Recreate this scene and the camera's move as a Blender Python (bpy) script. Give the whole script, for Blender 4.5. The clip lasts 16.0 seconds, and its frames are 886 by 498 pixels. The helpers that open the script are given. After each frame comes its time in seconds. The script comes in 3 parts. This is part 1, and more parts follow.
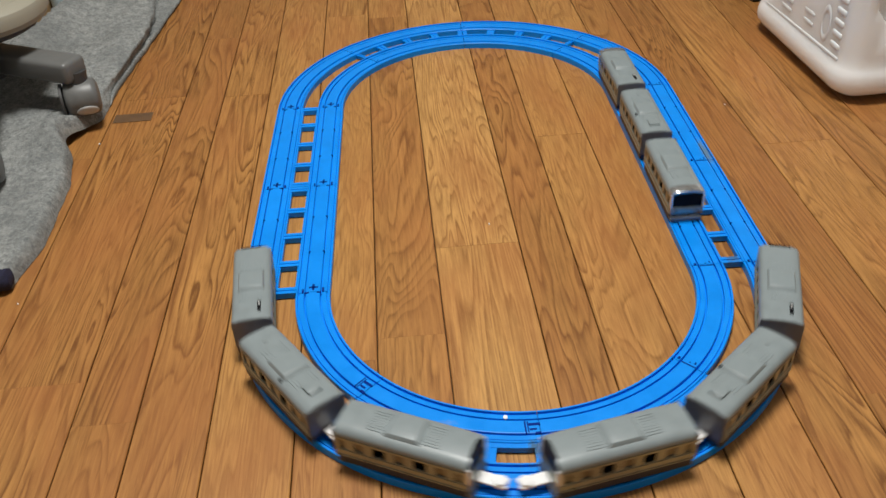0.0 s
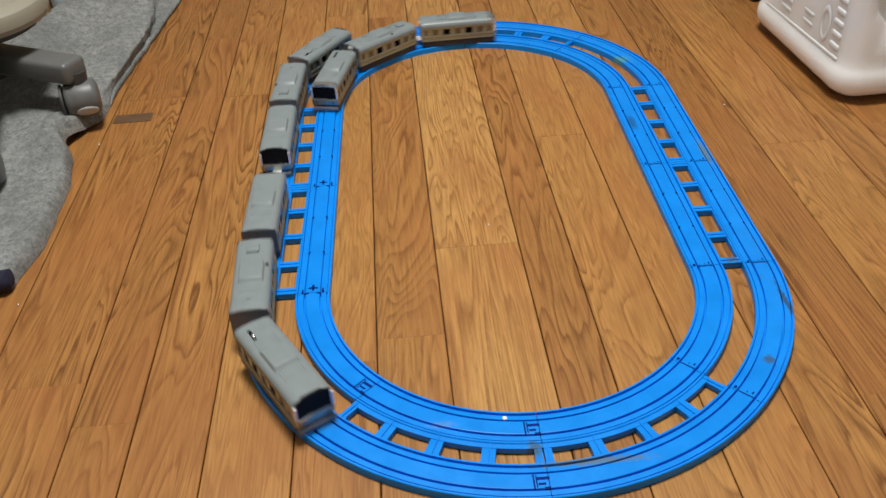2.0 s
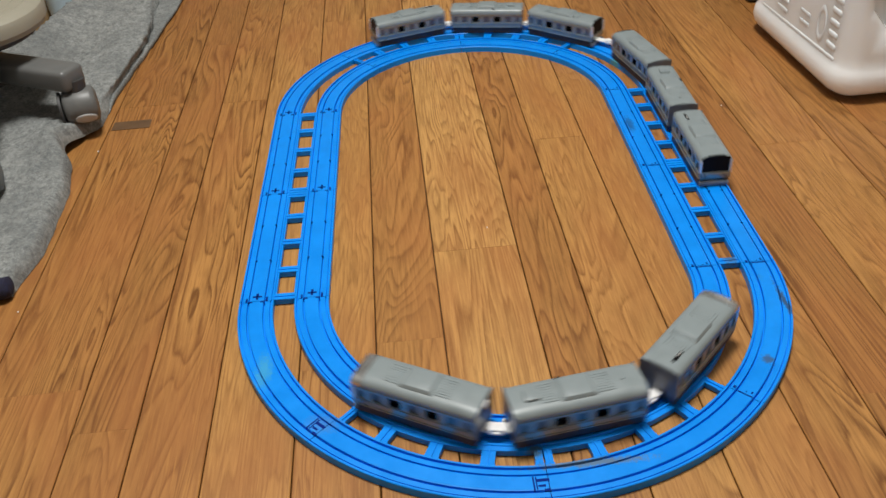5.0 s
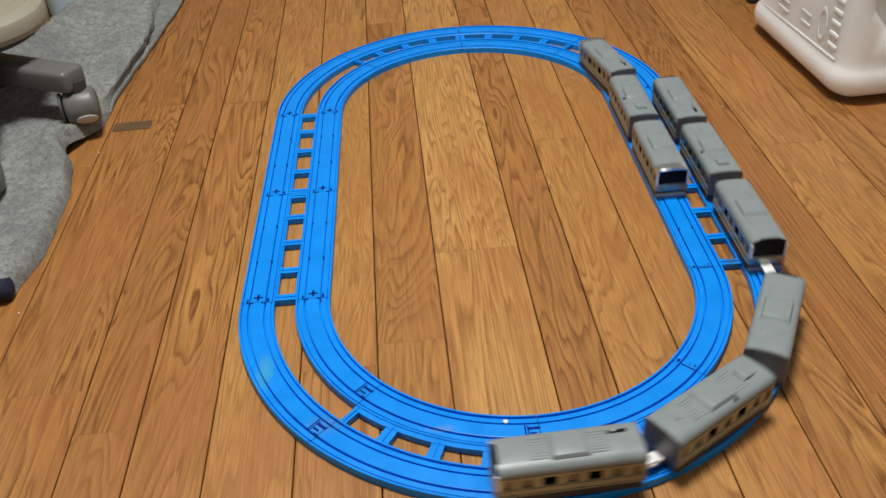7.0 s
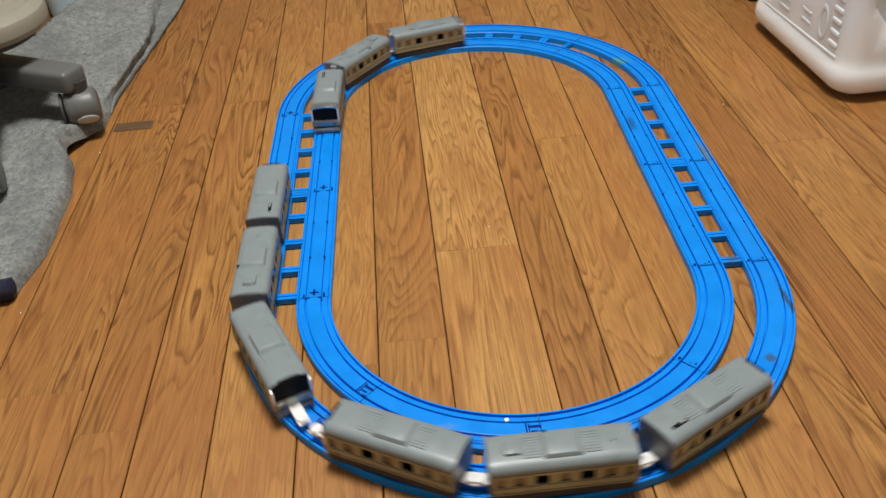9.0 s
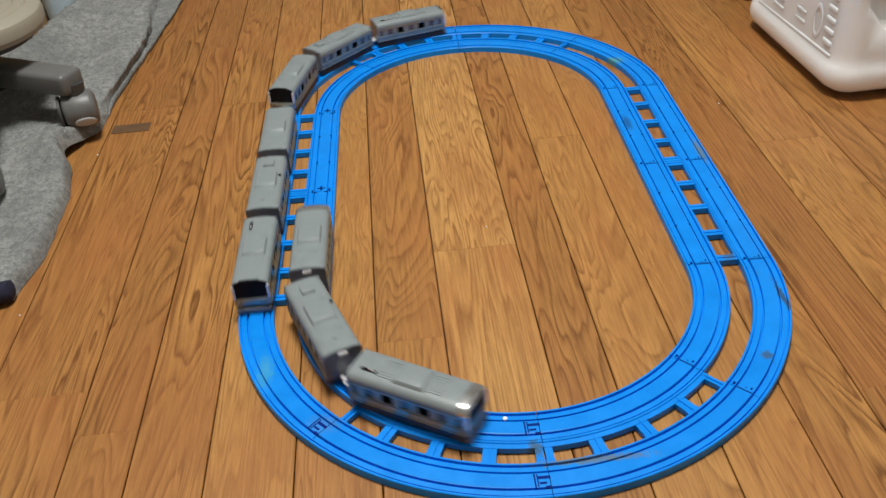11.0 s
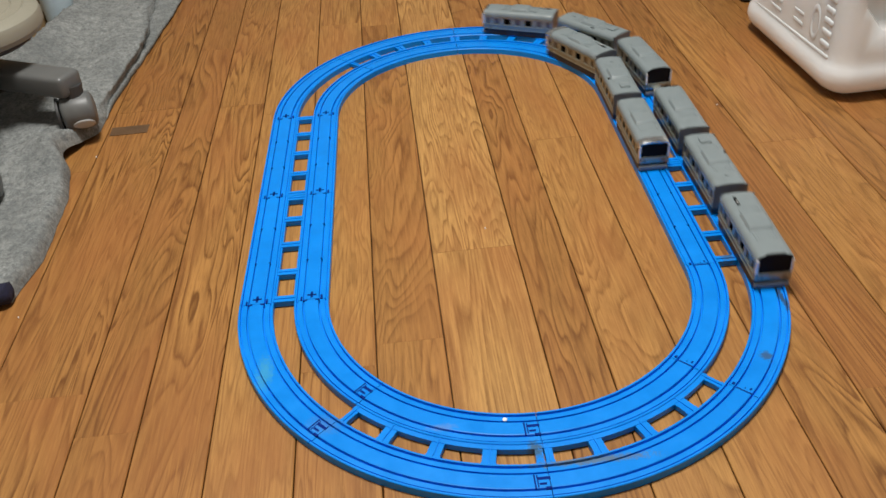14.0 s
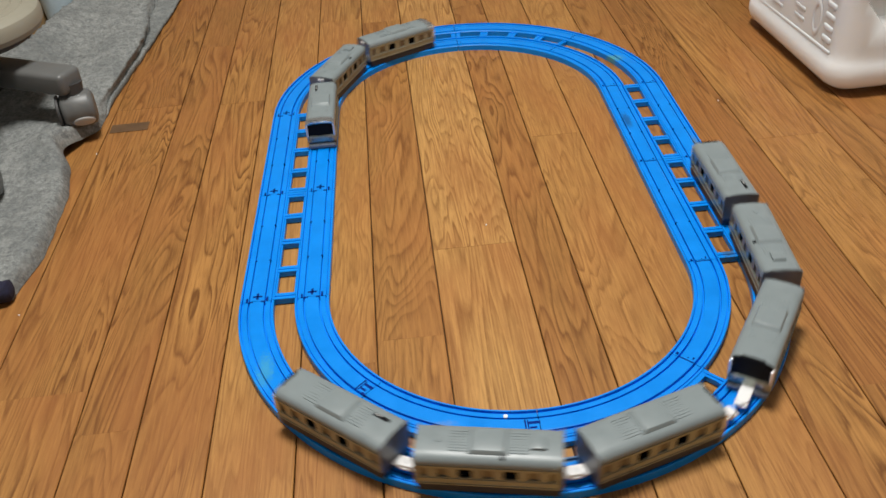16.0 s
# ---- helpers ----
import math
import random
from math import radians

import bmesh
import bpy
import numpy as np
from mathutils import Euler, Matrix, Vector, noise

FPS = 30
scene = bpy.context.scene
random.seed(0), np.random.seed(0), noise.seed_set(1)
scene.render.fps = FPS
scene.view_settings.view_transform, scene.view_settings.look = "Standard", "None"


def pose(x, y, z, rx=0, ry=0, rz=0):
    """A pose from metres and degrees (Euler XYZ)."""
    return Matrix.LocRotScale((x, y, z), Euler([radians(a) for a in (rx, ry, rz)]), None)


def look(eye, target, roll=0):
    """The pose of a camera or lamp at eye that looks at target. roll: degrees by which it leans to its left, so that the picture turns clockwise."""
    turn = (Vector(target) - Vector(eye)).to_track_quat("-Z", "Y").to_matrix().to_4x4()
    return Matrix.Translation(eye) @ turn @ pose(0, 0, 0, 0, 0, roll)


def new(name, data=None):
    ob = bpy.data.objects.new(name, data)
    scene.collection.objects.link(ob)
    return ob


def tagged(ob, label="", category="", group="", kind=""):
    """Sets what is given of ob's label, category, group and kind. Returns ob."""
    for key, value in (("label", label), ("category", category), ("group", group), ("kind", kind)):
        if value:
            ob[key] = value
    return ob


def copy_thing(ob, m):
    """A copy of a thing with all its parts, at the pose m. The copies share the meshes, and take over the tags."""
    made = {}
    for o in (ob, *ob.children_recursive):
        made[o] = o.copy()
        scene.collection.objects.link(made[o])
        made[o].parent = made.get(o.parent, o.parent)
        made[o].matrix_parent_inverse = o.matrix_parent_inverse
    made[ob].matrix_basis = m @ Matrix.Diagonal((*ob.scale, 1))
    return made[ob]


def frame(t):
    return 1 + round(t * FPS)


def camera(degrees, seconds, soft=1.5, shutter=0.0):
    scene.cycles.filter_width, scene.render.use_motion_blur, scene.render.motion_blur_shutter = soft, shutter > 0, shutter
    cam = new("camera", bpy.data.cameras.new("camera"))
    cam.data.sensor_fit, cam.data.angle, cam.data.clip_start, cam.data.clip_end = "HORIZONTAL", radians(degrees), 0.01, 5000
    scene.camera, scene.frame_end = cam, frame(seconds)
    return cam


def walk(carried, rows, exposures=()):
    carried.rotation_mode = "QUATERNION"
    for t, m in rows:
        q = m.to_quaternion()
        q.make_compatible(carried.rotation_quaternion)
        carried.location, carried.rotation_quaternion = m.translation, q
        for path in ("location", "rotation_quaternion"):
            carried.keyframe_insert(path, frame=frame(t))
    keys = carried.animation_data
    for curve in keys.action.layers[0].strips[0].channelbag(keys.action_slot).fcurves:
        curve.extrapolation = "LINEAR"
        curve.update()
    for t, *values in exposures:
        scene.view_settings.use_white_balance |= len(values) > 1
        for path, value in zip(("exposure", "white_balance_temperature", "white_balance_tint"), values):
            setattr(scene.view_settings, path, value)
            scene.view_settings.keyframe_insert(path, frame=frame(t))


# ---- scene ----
FOV = 53.4
cam = camera(FOV, 16.0, soft=1.55, shutter=0.6)
PATH = [
    (0, pose(-0.0931, -0.9640, 0.6002, 53.771, 2.442, -3.375)),
    (0.5, pose(-0.0935, -0.9623, 0.5992, 53.617, 2.501, -3.348)),
    (1, pose(-0.0923, -0.9626, 0.5995, 53.514, 2.601, -3.325)),
    (1.5, pose(-0.0916, -0.9642, 0.6002, 53.615, 2.565, -3.318)),
    (2, pose(-0.0922, -0.9638, 0.6029, 53.679, 2.464, -3.367)),
    (2.5, pose(-0.0933, -0.9627, 0.6013, 53.670, 2.488, -3.332)),
    (3, pose(-0.0925, -0.9626, 0.5992, 53.636, 2.629, -3.392)),
    (3.5, pose(-0.0916, -0.9644, 0.6011, 53.704, 2.748, -3.419)),
    (4, pose(-0.0891, -0.9659, 0.6031, 53.921, 2.851, -3.536)),
    (6.5, pose(-0.0896, -0.9651, 0.6024, 53.939, 3.065, -3.647)),
    (7, pose(-0.0902, -0.9651, 0.6023, 54.001, 2.989, -3.635)),
    (7.5, pose(-0.0917, -0.9616, 0.6007, 53.754, 2.902, -3.489)),
    (8, pose(-0.0913, -0.9610, 0.6011, 53.573, 3.028, -3.508)),
    (8.5, pose(-0.0911, -0.9645, 0.6000, 53.793, 3.143, -3.537)),
    (9, pose(-0.0887, -0.9659, 0.6017, 53.974, 3.216, -3.626)),
    (11.5, pose(-0.0899, -0.9698, 0.6040, 53.969, 3.400, -3.999)),
    (12, pose(-0.0913, -0.9693, 0.6026, 54.279, 3.216, -4.071)),
    (12.5, pose(-0.0938, -0.9658, 0.6020, 54.065, 3.095, -3.955)),
    (13, pose(-0.0928, -0.9661, 0.6014, 53.883, 3.297, -3.972)),
    (13.5, pose(-0.0921, -0.9680, 0.6003, 53.951, 3.378, -4.056)),
    (14, pose(-0.0911, -0.9703, 0.6035, 54.101, 3.376, -4.158)),
    (14.5, pose(-0.0916, -0.9695, 0.6043, 54.189, 3.291, -4.207)),
    (15, pose(-0.0924, -0.9674, 0.6011, 54.058, 3.330, -4.209)),
    (15.5, pose(-0.0932, -0.9688, 0.5998, 53.997, 3.361, -4.176)),
    (16, pose(-0.0901, -0.9689, 0.6020, 53.907, 3.527, -4.143)),
]
walk(cam, PATH, exposures=[(0.0, 0.0), (16.0, 0.0)])

# ---------------------------------------------------------------- light
world = bpy.data.worlds.new("room_light")
scene.world = world
world.use_nodes = True
world.node_tree.nodes["Background"].inputs["Color"].default_value = (1.0, 0.93, 0.85, 1)
world.node_tree.nodes["Background"].inputs["Strength"].default_value = 0.03


def area_lamp(name, m, sx, sy, power, color):
    data = bpy.data.lights.new(name, "AREA")
    data.shape, data.size, data.size_y = "RECTANGLE", sx, sy
    data.energy, data.color = power, color
    ob = new(name, data)
    ob.matrix_world = m
    return ob


area_lamp("ceiling_lamp", look((-0.10, -0.10, 2.33), (-0.10, -0.10, 0)), 0.50, 0.50, 60.5, (1.0, 0.985, 0.945))

# ---------------------------------------------------------------- materials


class Mat:
    """A node material and short calls to wire it."""

    def __init__(self, name, rough=0.5, metal=0.0, color=(0.5, 0.5, 0.5)):
        self.m = bpy.data.materials.new(name)
        self.m.use_nodes = True
        self.t = self.m.node_tree
        self.b = self.t.nodes["Principled BSDF"]
        self.b.inputs["Roughness"].default_value = rough
        self.b.inputs["Metallic"].default_value = metal
        self.b.inputs["Base Color"].default_value = (*color, 1)

    def node(self, kind, **values):
        n = self.t.nodes.new(kind)
        for k, v in values.items():
            n.inputs[k].default_value = v
        return n

    def link(self, a, b):
        self.t.links.new(a, b)

    def coords(self, scale=(1, 1, 1), which="Object", shuffle=False):
        c = self.node("ShaderNodeTexCoord")
        out = c.outputs[which]
        if shuffle:
            info = self.node("ShaderNodeObjectInfo")
            mul = self.node("ShaderNodeVectorMath")
            mul.operation = "MULTIPLY_ADD"
            mul.inputs[1].default_value = (31.7, 17.3, 7.1)
            self.link(info.outputs["Random"], mul.inputs[0])
            self.link(out, mul.inputs[2])
            out = mul.outputs[0]
        p = self.node("ShaderNodeMapping")
        p.inputs["Scale"].default_value = scale
        self.link(out, p.inputs["Vector"])
        return p.outputs["Vector"]

    def noise(self, vec, scale, detail=3.0, rough=0.5, distortion=0.0):
        n = self.node("ShaderNodeTexNoise", Scale=scale, Detail=detail, Roughness=rough, Distortion=distortion)
        self.link(vec, n.inputs["Vector"])
        return n.outputs["Fac"]

    def ramp(self, fac, stops):
        n = self.node("ShaderNodeValToRGB")
        el = n.color_ramp.elements
        while len(el) < len(stops):
            el.new(0.5)
        for e, (p, c) in zip(el, stops):
            e.position = p
            e.color = (*c, 1) if len(c) == 3 else c
        self.link(fac, n.inputs["Fac"])
        return n.outputs["Color"]

    def mix(self, a, b, fac, mode="MIX"):
        n = self.t.nodes.new("ShaderNodeMix")
        n.data_type, n.blend_type = "RGBA", mode
        for s, v in ((n.inputs["A"], a), (n.inputs["B"], b)):
            if isinstance(v, tuple):
                s.default_value = (*v, 1)
            else:
                self.link(v, s)
        f = n.inputs["Factor"]
        if isinstance(fac, float):
            f.default_value = fac
        else:
            self.link(fac, f)
        return n.outputs["Result"]

    def math(self, op, a, b=0.0):
        n = self.t.nodes.new("ShaderNodeMath")
        n.operation = op
        for s, v in zip(n.inputs, (a, b)):
            if isinstance(v, (int, float)):
                s.default_value = v
            else:
                self.link(v, s)
        return n.outputs[0]

    def color(self, out):
        self.link(out, self.b.inputs["Base Color"])
        return self

    def rough(self, out):
        self.link(out, self.b.inputs["Roughness"])
        return self

    def bump(self, height, strength=0.3, distance=0.001):
        n = self.node("ShaderNodeBump", Strength=strength, Distance=distance)
        self.link(height, n.inputs["Height"])
        self.link(n.outputs["Normal"], self.b.inputs["Normal"])
        return self


def wood_material():
    m = Mat("oak_flooring", 0.42)
    v = m.coords((1.0, 0.10, 1.0), shuffle=True)
    big = m.noise(v, 9.0, 3.0, 0.5, 1.1)
    rings = m.math("FRACT", m.math("MULTIPLY", big, 27.0))
    # each growth ring rises slowly and ends in a darker line, broken by the pores
    line = m.math("MINIMUM", m.math("POWER", rings, 2.6), m.math("MULTIPLY", m.math("SUBTRACT", 1.0, rings), 4.0))
    soft = m.noise(m.coords((1.0, 0.2, 1.0), shuffle=True), 30.0, 2.0)
    fine = m.noise(m.coords((400.0, 17.0, 1.0), shuffle=True), 1.0, 5.0, 0.65)
    pores = m.noise(m.coords((560.0, 34.0, 1.0), shuffle=True), 1.0, 3.0, 0.6)
    fleck = m.noise(m.coords((420.0, 70.0, 1.0), shuffle=True), 1.0, 2.0, 0.6)
    info = m.node("ShaderNodeObjectInfo")
    each = m.node("ShaderNodeSeparateColor")
    m.link(info.outputs["Color"], each.inputs[0])
    tone = m.ramp(each.outputs["Red"], [(0.0, (0.285, 0.125, 0.033)), (0.35, (0.380, 0.182, 0.050)), (0.7, (0.435, 0.222, 0.065)), (1.0, (0.505, 0.280, 0.092))])
    dark = m.mix(tone, (0.40, 0.31, 0.22), 1.0, "MULTIPLY")
    pale = m.mix(tone, (1.36, 1.38, 1.40), 1.0, "MULTIPLY")
    c = m.mix(tone, pale, m.ramp(soft, [(0.40, (0, 0, 0)), (0.70, (0.6, 0.6, 0.6))]))
    strong = m.math("MULTIPLY", m.math("MULTIPLY", soft, 3.4), each.outputs["Green"])
    broken = m.math("MULTIPLY", m.math("MULTIPLY", line, strong), m.math("ADD", 0.45, m.math("MULTIPLY", fine, 0.8)))
    c = m.mix(c, dark, m.math("MINIMUM", broken, 0.95))
    c = m.mix(c, dark, m.ramp(fine, [(0.46, (0, 0, 0)), (0.72, (0.5, 0.5, 0.5))]))
    c = m.mix(c, dark, m.ramp(pores, [(0.55, (0, 0, 0)), (0.72, (0.4, 0.4, 0.4))]))
    c = m.mix(c, pale, m.ramp(fleck, [(0.58, (0, 0, 0)), (0.74, (0.28, 0.28, 0.28))]))
    blot = m.noise(m.coords((1, 0.35, 1), shuffle=True), 13.0, 3.0)
    c = m.mix(c, (0.33, 0.126, 0.036), m.ramp(blot, [(0.40, (0, 0, 0)), (0.70, (0.6, 0.6, 0.6))]))
    c = m.mix(c, pale, m.ramp(fine, [(0.28, (0.42, 0.42, 0.42)), (0.46, (0, 0, 0))]))
    m.color(c)
    m.rough(m.math("ADD", 0.36, m.math("MULTIPLY", fine, 0.2)))
    m.b.inputs["Specular IOR Level"].default_value = 0.35
    m.bump(m.math("SUBTRACT", fine, pores), 0.15, 0.0006)
    return m.m


def plastic(name, color, rough=0.35, vary=0.12, scale=60.0, metal=0.0, bump=0.05, spec=0.5):
    m = Mat(name, rough, metal, color)
    n = m.noise(m.coords(), scale, 4.0, 0.6)
    big = m.noise(m.coords(), scale * 0.12, 2.0, 0.5)
    low = tuple(max(0.0, c * (1 - vary * 1.6)) for c in color)
    hi = tuple(min(1.0, c * (1 + vary)) for c in color)
    m.color(m.mix(m.ramp(n, [(0.3, low), (0.7, hi)]), color, m.ramp(big, [(0.35, (0, 0, 0)), (0.65, (1, 1, 1))])))
    m.rough(m.math("ADD", rough - 0.08, m.math("MULTIPLY", n, 0.16)))
    m.b.inputs["Specular IOR Level"].default_value = spec
    if bump:
        m.bump(m.noise(m.coords(), scale * 8, 2.0), bump, 0.0004)
    return m.m


RAIL_H = 0.009
# stains on the track: place, radius along x and y, colour, strength
STAINS = ((-0.256, -0.327, 0.008, 0.022, (0.10, 0.42, 0.30), 0.5), (0.234, 0.318, 0.018, 0.012, (0.12, 0.36, 0.20), 0.9),
          (0.2835, 0.020, 0.005, 0.030, (0.14, 0.18, 0.14), 1.0), (0.209, 0.112, 0.006, 0.020, (0.01, 0.05, 0.16), 0.9),
          (-0.008, -0.455, 0.006, 0.010, (0.06, 0.09, 0.06), 1.0), (0.040, -0.473, 0.050, 0.004, (0.14, 0.17, 0.14), 1.0),
          (0.2765, -0.285, 0.003, 0.030, (0.04, 0.045, 0.05), 1.1), (-0.194, -0.403, 0.016, 0.012, (0.16, 0.14, 0.10), 0.3),
          (0.2285, -0.368, 0.006, 0.006, (0.05, 0.07, 0.09), 1.0), (-0.087, -0.420, 0.012, 0.004, (0.30, 0.30, 0.34), 0.3),
          (0.2445, -0.207, 0.008, 0.010, (0.06, 0.09, 0.10), 0.9))


def blue_rail_material():
    m = Mat("blue_rail_plastic", 0.3)
    v = m.coords()
    dust = m.noise(v, 35.0, 5.0, 0.65)
    dirt = m.noise(v, 14.0, 4.0, 0.6)
    grit = m.noise(v, 240.0, 4.0, 0.7)
    c = m.ramp(dust, [(0.3, (0.0005, 0.218, 0.75)), (0.7, (0.001, 0.264, 0.87))])
    c = m.mix(c, (0.05, 0.17, 0.36), m.ramp(dirt, [(0.66, (0, 0, 0)), (0.76, (0.5, 0.5, 0.5))]))
    scr = m.noise(m.coords((60, 700, 60)), 1.0, 2.0)
    c = m.mix(c, (0.10, 0.38, 0.9), m.ramp(scr, [(0.70, (0, 0, 0)), (0.8, (0.25, 0.25, 0.25))]))
    for x, y, rx, ry, col, k in STAINS:
        p = m.node("ShaderNodeVectorMath")
        p.operation = "SUBTRACT"
        m.link(v, p.inputs[0])
        p.inputs[1].default_value = (x, y, RAIL_H)
        q = m.node("ShaderNodeVectorMath")
        q.operation = "DIVIDE"
        m.link(p.outputs[0], q.inputs[0])
        q.inputs[1].default_value = (rx, ry, 0.02)
        d = m.node("ShaderNodeVectorMath")
        d.operation = "LENGTH"
        m.link(q.outputs[0], d.inputs[0])
        f = m.math("SUBTRACT", m.math("ADD", 1.25, m.math("MULTIPLY", m.math("SUBTRACT", grit, 0.5), 2.6)), d.outputs["Value"])
        n = m.math("MULTIPLY", m.math("MINIMUM", m.math("MAXIMUM", f, 0.0), 0.75), k)
        c = m.mix(c, col, n)
    m.color(c)
    m.rough(m.math("ADD", 0.24, m.math("MULTIPLY", dust, 0.24)))
    m.b.inputs["Specular IOR Level"].default_value = 0.3
    m.bump(grit, 0.05, 0.0003)
    return m.m


def rug_material():
    m = Mat("grey_pile", 0.95)
    v = m.coords()
    f = m.noise(v, 210.0, 5.0, 0.8)
    clump = m.noise(v, 70.0, 3.0, 0.6)
    big = m.noise(v, 12.0, 2.0)
    c = m.ramp(f, [(0.30, (0.092, 0.098, 0.097)), (0.5, (0.205, 0.214, 0.207)), (0.70, (0.39, 0.40, 0.385))])
    c = m.mix(c, (0.37, 0.38, 0.36), m.ramp(clump, [(0.46, (0, 0, 0)), (0.70, (0.55, 0.55, 0.55))]))
    c = m.mix(c, (0.10, 0.108, 0.108), m.ramp(big, [(0.45, (0, 0, 0)), (0.7, (0.45, 0.45, 0.45))]))
    m.color(c)
    m.bump(m.math("ADD", f, clump), 0.6, 0.003)
    return m.m


WOOD = wood_material()
GAP = plastic("groove_dark", (0.10, 0.042, 0.016), 0.7)
BLUE = blue_rail_material()
# dark blue that paints the shade inside the rails' slots and peg holes
SLOT_SHADE = plastic("rail_slot_shade", (0.001, 0.020, 0.20), 0.7, spec=0.1)
CHROME = plastic("silver_plating", (0.32, 0.345, 0.30), 0.30, 0.08, 90, 0.65, 0.03)
BROW = plastic("brow_silver", (0.60, 0.61, 0.60), 0.22, 0.03, 90, 0.85, 0.0)
BRIGHT = plastic("bright_silver", (0.84, 0.84, 0.83), 0.2, 0.03, 90, 0.45, 0.0)
ROOF = plastic("grey_roof_plastic", (0.225, 0.262, 0.268), 0.38, 0.06, 80)
ENDGREY = plastic("grey_end_plastic", (0.15, 0.16, 0.18), 0.32, 0.1, 60, 0.2)
CHASSIS = plastic("dark_chassis_plastic", (0.018, 0.024, 0.04), 0.45, 0.2)
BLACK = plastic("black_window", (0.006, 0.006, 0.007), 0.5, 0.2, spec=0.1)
TINT = plastic("tinted_window", (0.185, 0.18, 0.165), 0.3, 0.1, 60, 0.9)
WHITE = plastic("white_coupler", (0.86, 0.86, 0.85), 0.2, 0.03)
RUG = rug_material()
NAVY = plastic("navy_binding", (0.012, 0.012, 0.035), 0.9, 0.4, 300, 0, 0.5)
CASTER = plastic("grey_caster_plastic", (0.130, 0.132, 0.127), 0.42, 0.1)
CASTER_CAP = plastic("pale_grey_cap", (0.46, 0.46, 0.45), 0.4, 0.06)
DARKGREY = plastic("dark_grey_plastic", (0.05, 0.05, 0.05), 0.5, 0.1)
BEIGE = plastic("cream_plastic", (0.30, 0.28, 0.218), 0.5, 0.06)
JUG = plastic("milky_polyethylene", (0.89, 0.965, 1.0), 0.2, 0.005, 40)
JUG_RELIEF = plastic("milky_relief", (0.72, 0.755, 0.77), 0.3, 0.01, 40)
# the jug is milky: light wanders through it
MILK = JUG.node_tree.nodes["Principled BSDF"].inputs
MILK["Subsurface Weight"].default_value = 0.9
MILK["Subsurface Radius"].default_value = (1.0, 1.0, 1.0)
MILK["Subsurface Scale"].default_value = 0.06
PALEBLUE = plastic("pale_blue_plastic", (0.55, 0.66, 0.72), 0.4, 0.06)
TAN = plastic("tan_wood", (0.42, 0.27, 0.13), 0.5, 0.12, 30)
GREYBUMP = plastic("grey_bumper", (0.16, 0.18, 0.21), 0.4, 0.1)
TAPE = plastic("brown_tape", (0.125, 0.07, 0.034), 0.3, 0.25, 50)
PAINT = plastic("wall_paint", (0.31, 0.305, 0.295), 0.8, 0.04, 12)
CEIL = plastic("ceiling_paper", (0.58, 0.575, 0.56), 0.9, 0.03, 14)
DARKTHING = plastic("dark_green_plastic", (0.02, 0.035, 0.035), 0.4, 0.3)

# ---------------------------------------------------------------- mesh helpers


def mesh_object(name, bm, material, parent=None, label="", smooth=False, angle=0.7):
    bmesh.ops.recalc_face_normals(bm, faces=bm.faces)
    me = bpy.data.meshes.new(name)
    if smooth:
        for f in bm.faces:
            f.smooth = True
        for e in bm.edges:
            if len(e.link_faces) == 2 and e.calc_face_angle(0) > angle:
                e.smooth = False
    bm.to_mesh(me)
    bm.free()
    me.materials.append(material)
    ob = new(name, me)
    if parent is not None:
        ob.parent = parent
    if label:
        tagged(ob, label)
    return ob


part = mesh_object


def box_into(bm, x0, x1, y0, y1, z0, z1, bevel=0.0, m=None, segments=2):
    r = bmesh.ops.create_cube(bm, size=1.0)
    vs = r["verts"]
    for v in vs:
        v.co = Vector((x0 + (v.co.x + 0.5) * (x1 - x0), y0 + (v.co.y + 0.5) * (y1 - y0), z0 + (v.co.z + 0.5) * (z1 - z0)))
    if bevel:
        es = list({e for v in vs for e in v.link_edges})
        r = bmesh.ops.bevel(bm, geom=es, offset=bevel, segments=segments, affect="EDGES", profile=0.5)
        vs = list({v for f in r["faces"] for v in f.verts} | {v for v in vs if v.is_valid})
    if m is not None:
        for v in vs:
            v.co = m @ v.co
    return vs


def box(*args, **kw):
    bm = bmesh.new()
    box_into(bm, *args, **kw)
    return bm


def tube_into(bm, p, q, r0, r1=None, seg=16, bevel=0.0):
    p, q = Vector(p), Vector(q)
    r1 = r0 if r1 is None else r1
    d = q - p
    m = Matrix.Translation((p + q) / 2) @ d.to_track_quat("Z", "Y").to_matrix().to_4x4()
    r = bmesh.ops.create_cone(bm, cap_ends=True, segments=seg, radius1=r0, radius2=r1, depth=d.length, matrix=m)
    if bevel:
        rim = [e for e in {e for v in r["verts"] for e in v.link_edges} if any(len(f.verts) > 4 for f in e.link_faces)]
        bmesh.ops.bevel(bm, geom=rim, offset=bevel, segments=2, affect="EDGES", profile=0.5)


def sweep_into(bm, section, frames, closed=True):
    """Sweep a closed section of (u, z) along frames (point, side vector)."""
    rings = []
    for c, side in frames:
        rings.append([bm.verts.new((c[0] + side[0] * u, c[1] + side[1] * u, z)) for u, z in section])
    n = len(section)
    for a, b in zip(rings, rings[1:]):
        for i in range(n):
            j = (i + 1) % n
            bm.faces.new((a[i], a[j], b[j], b[i]))
    bm.faces.new(rings[0])
    bm.faces.new(rings[-1][::-1])


# ---------------------------------------------------------------- room
FLOOR_TURN = math.atan(-0.02)
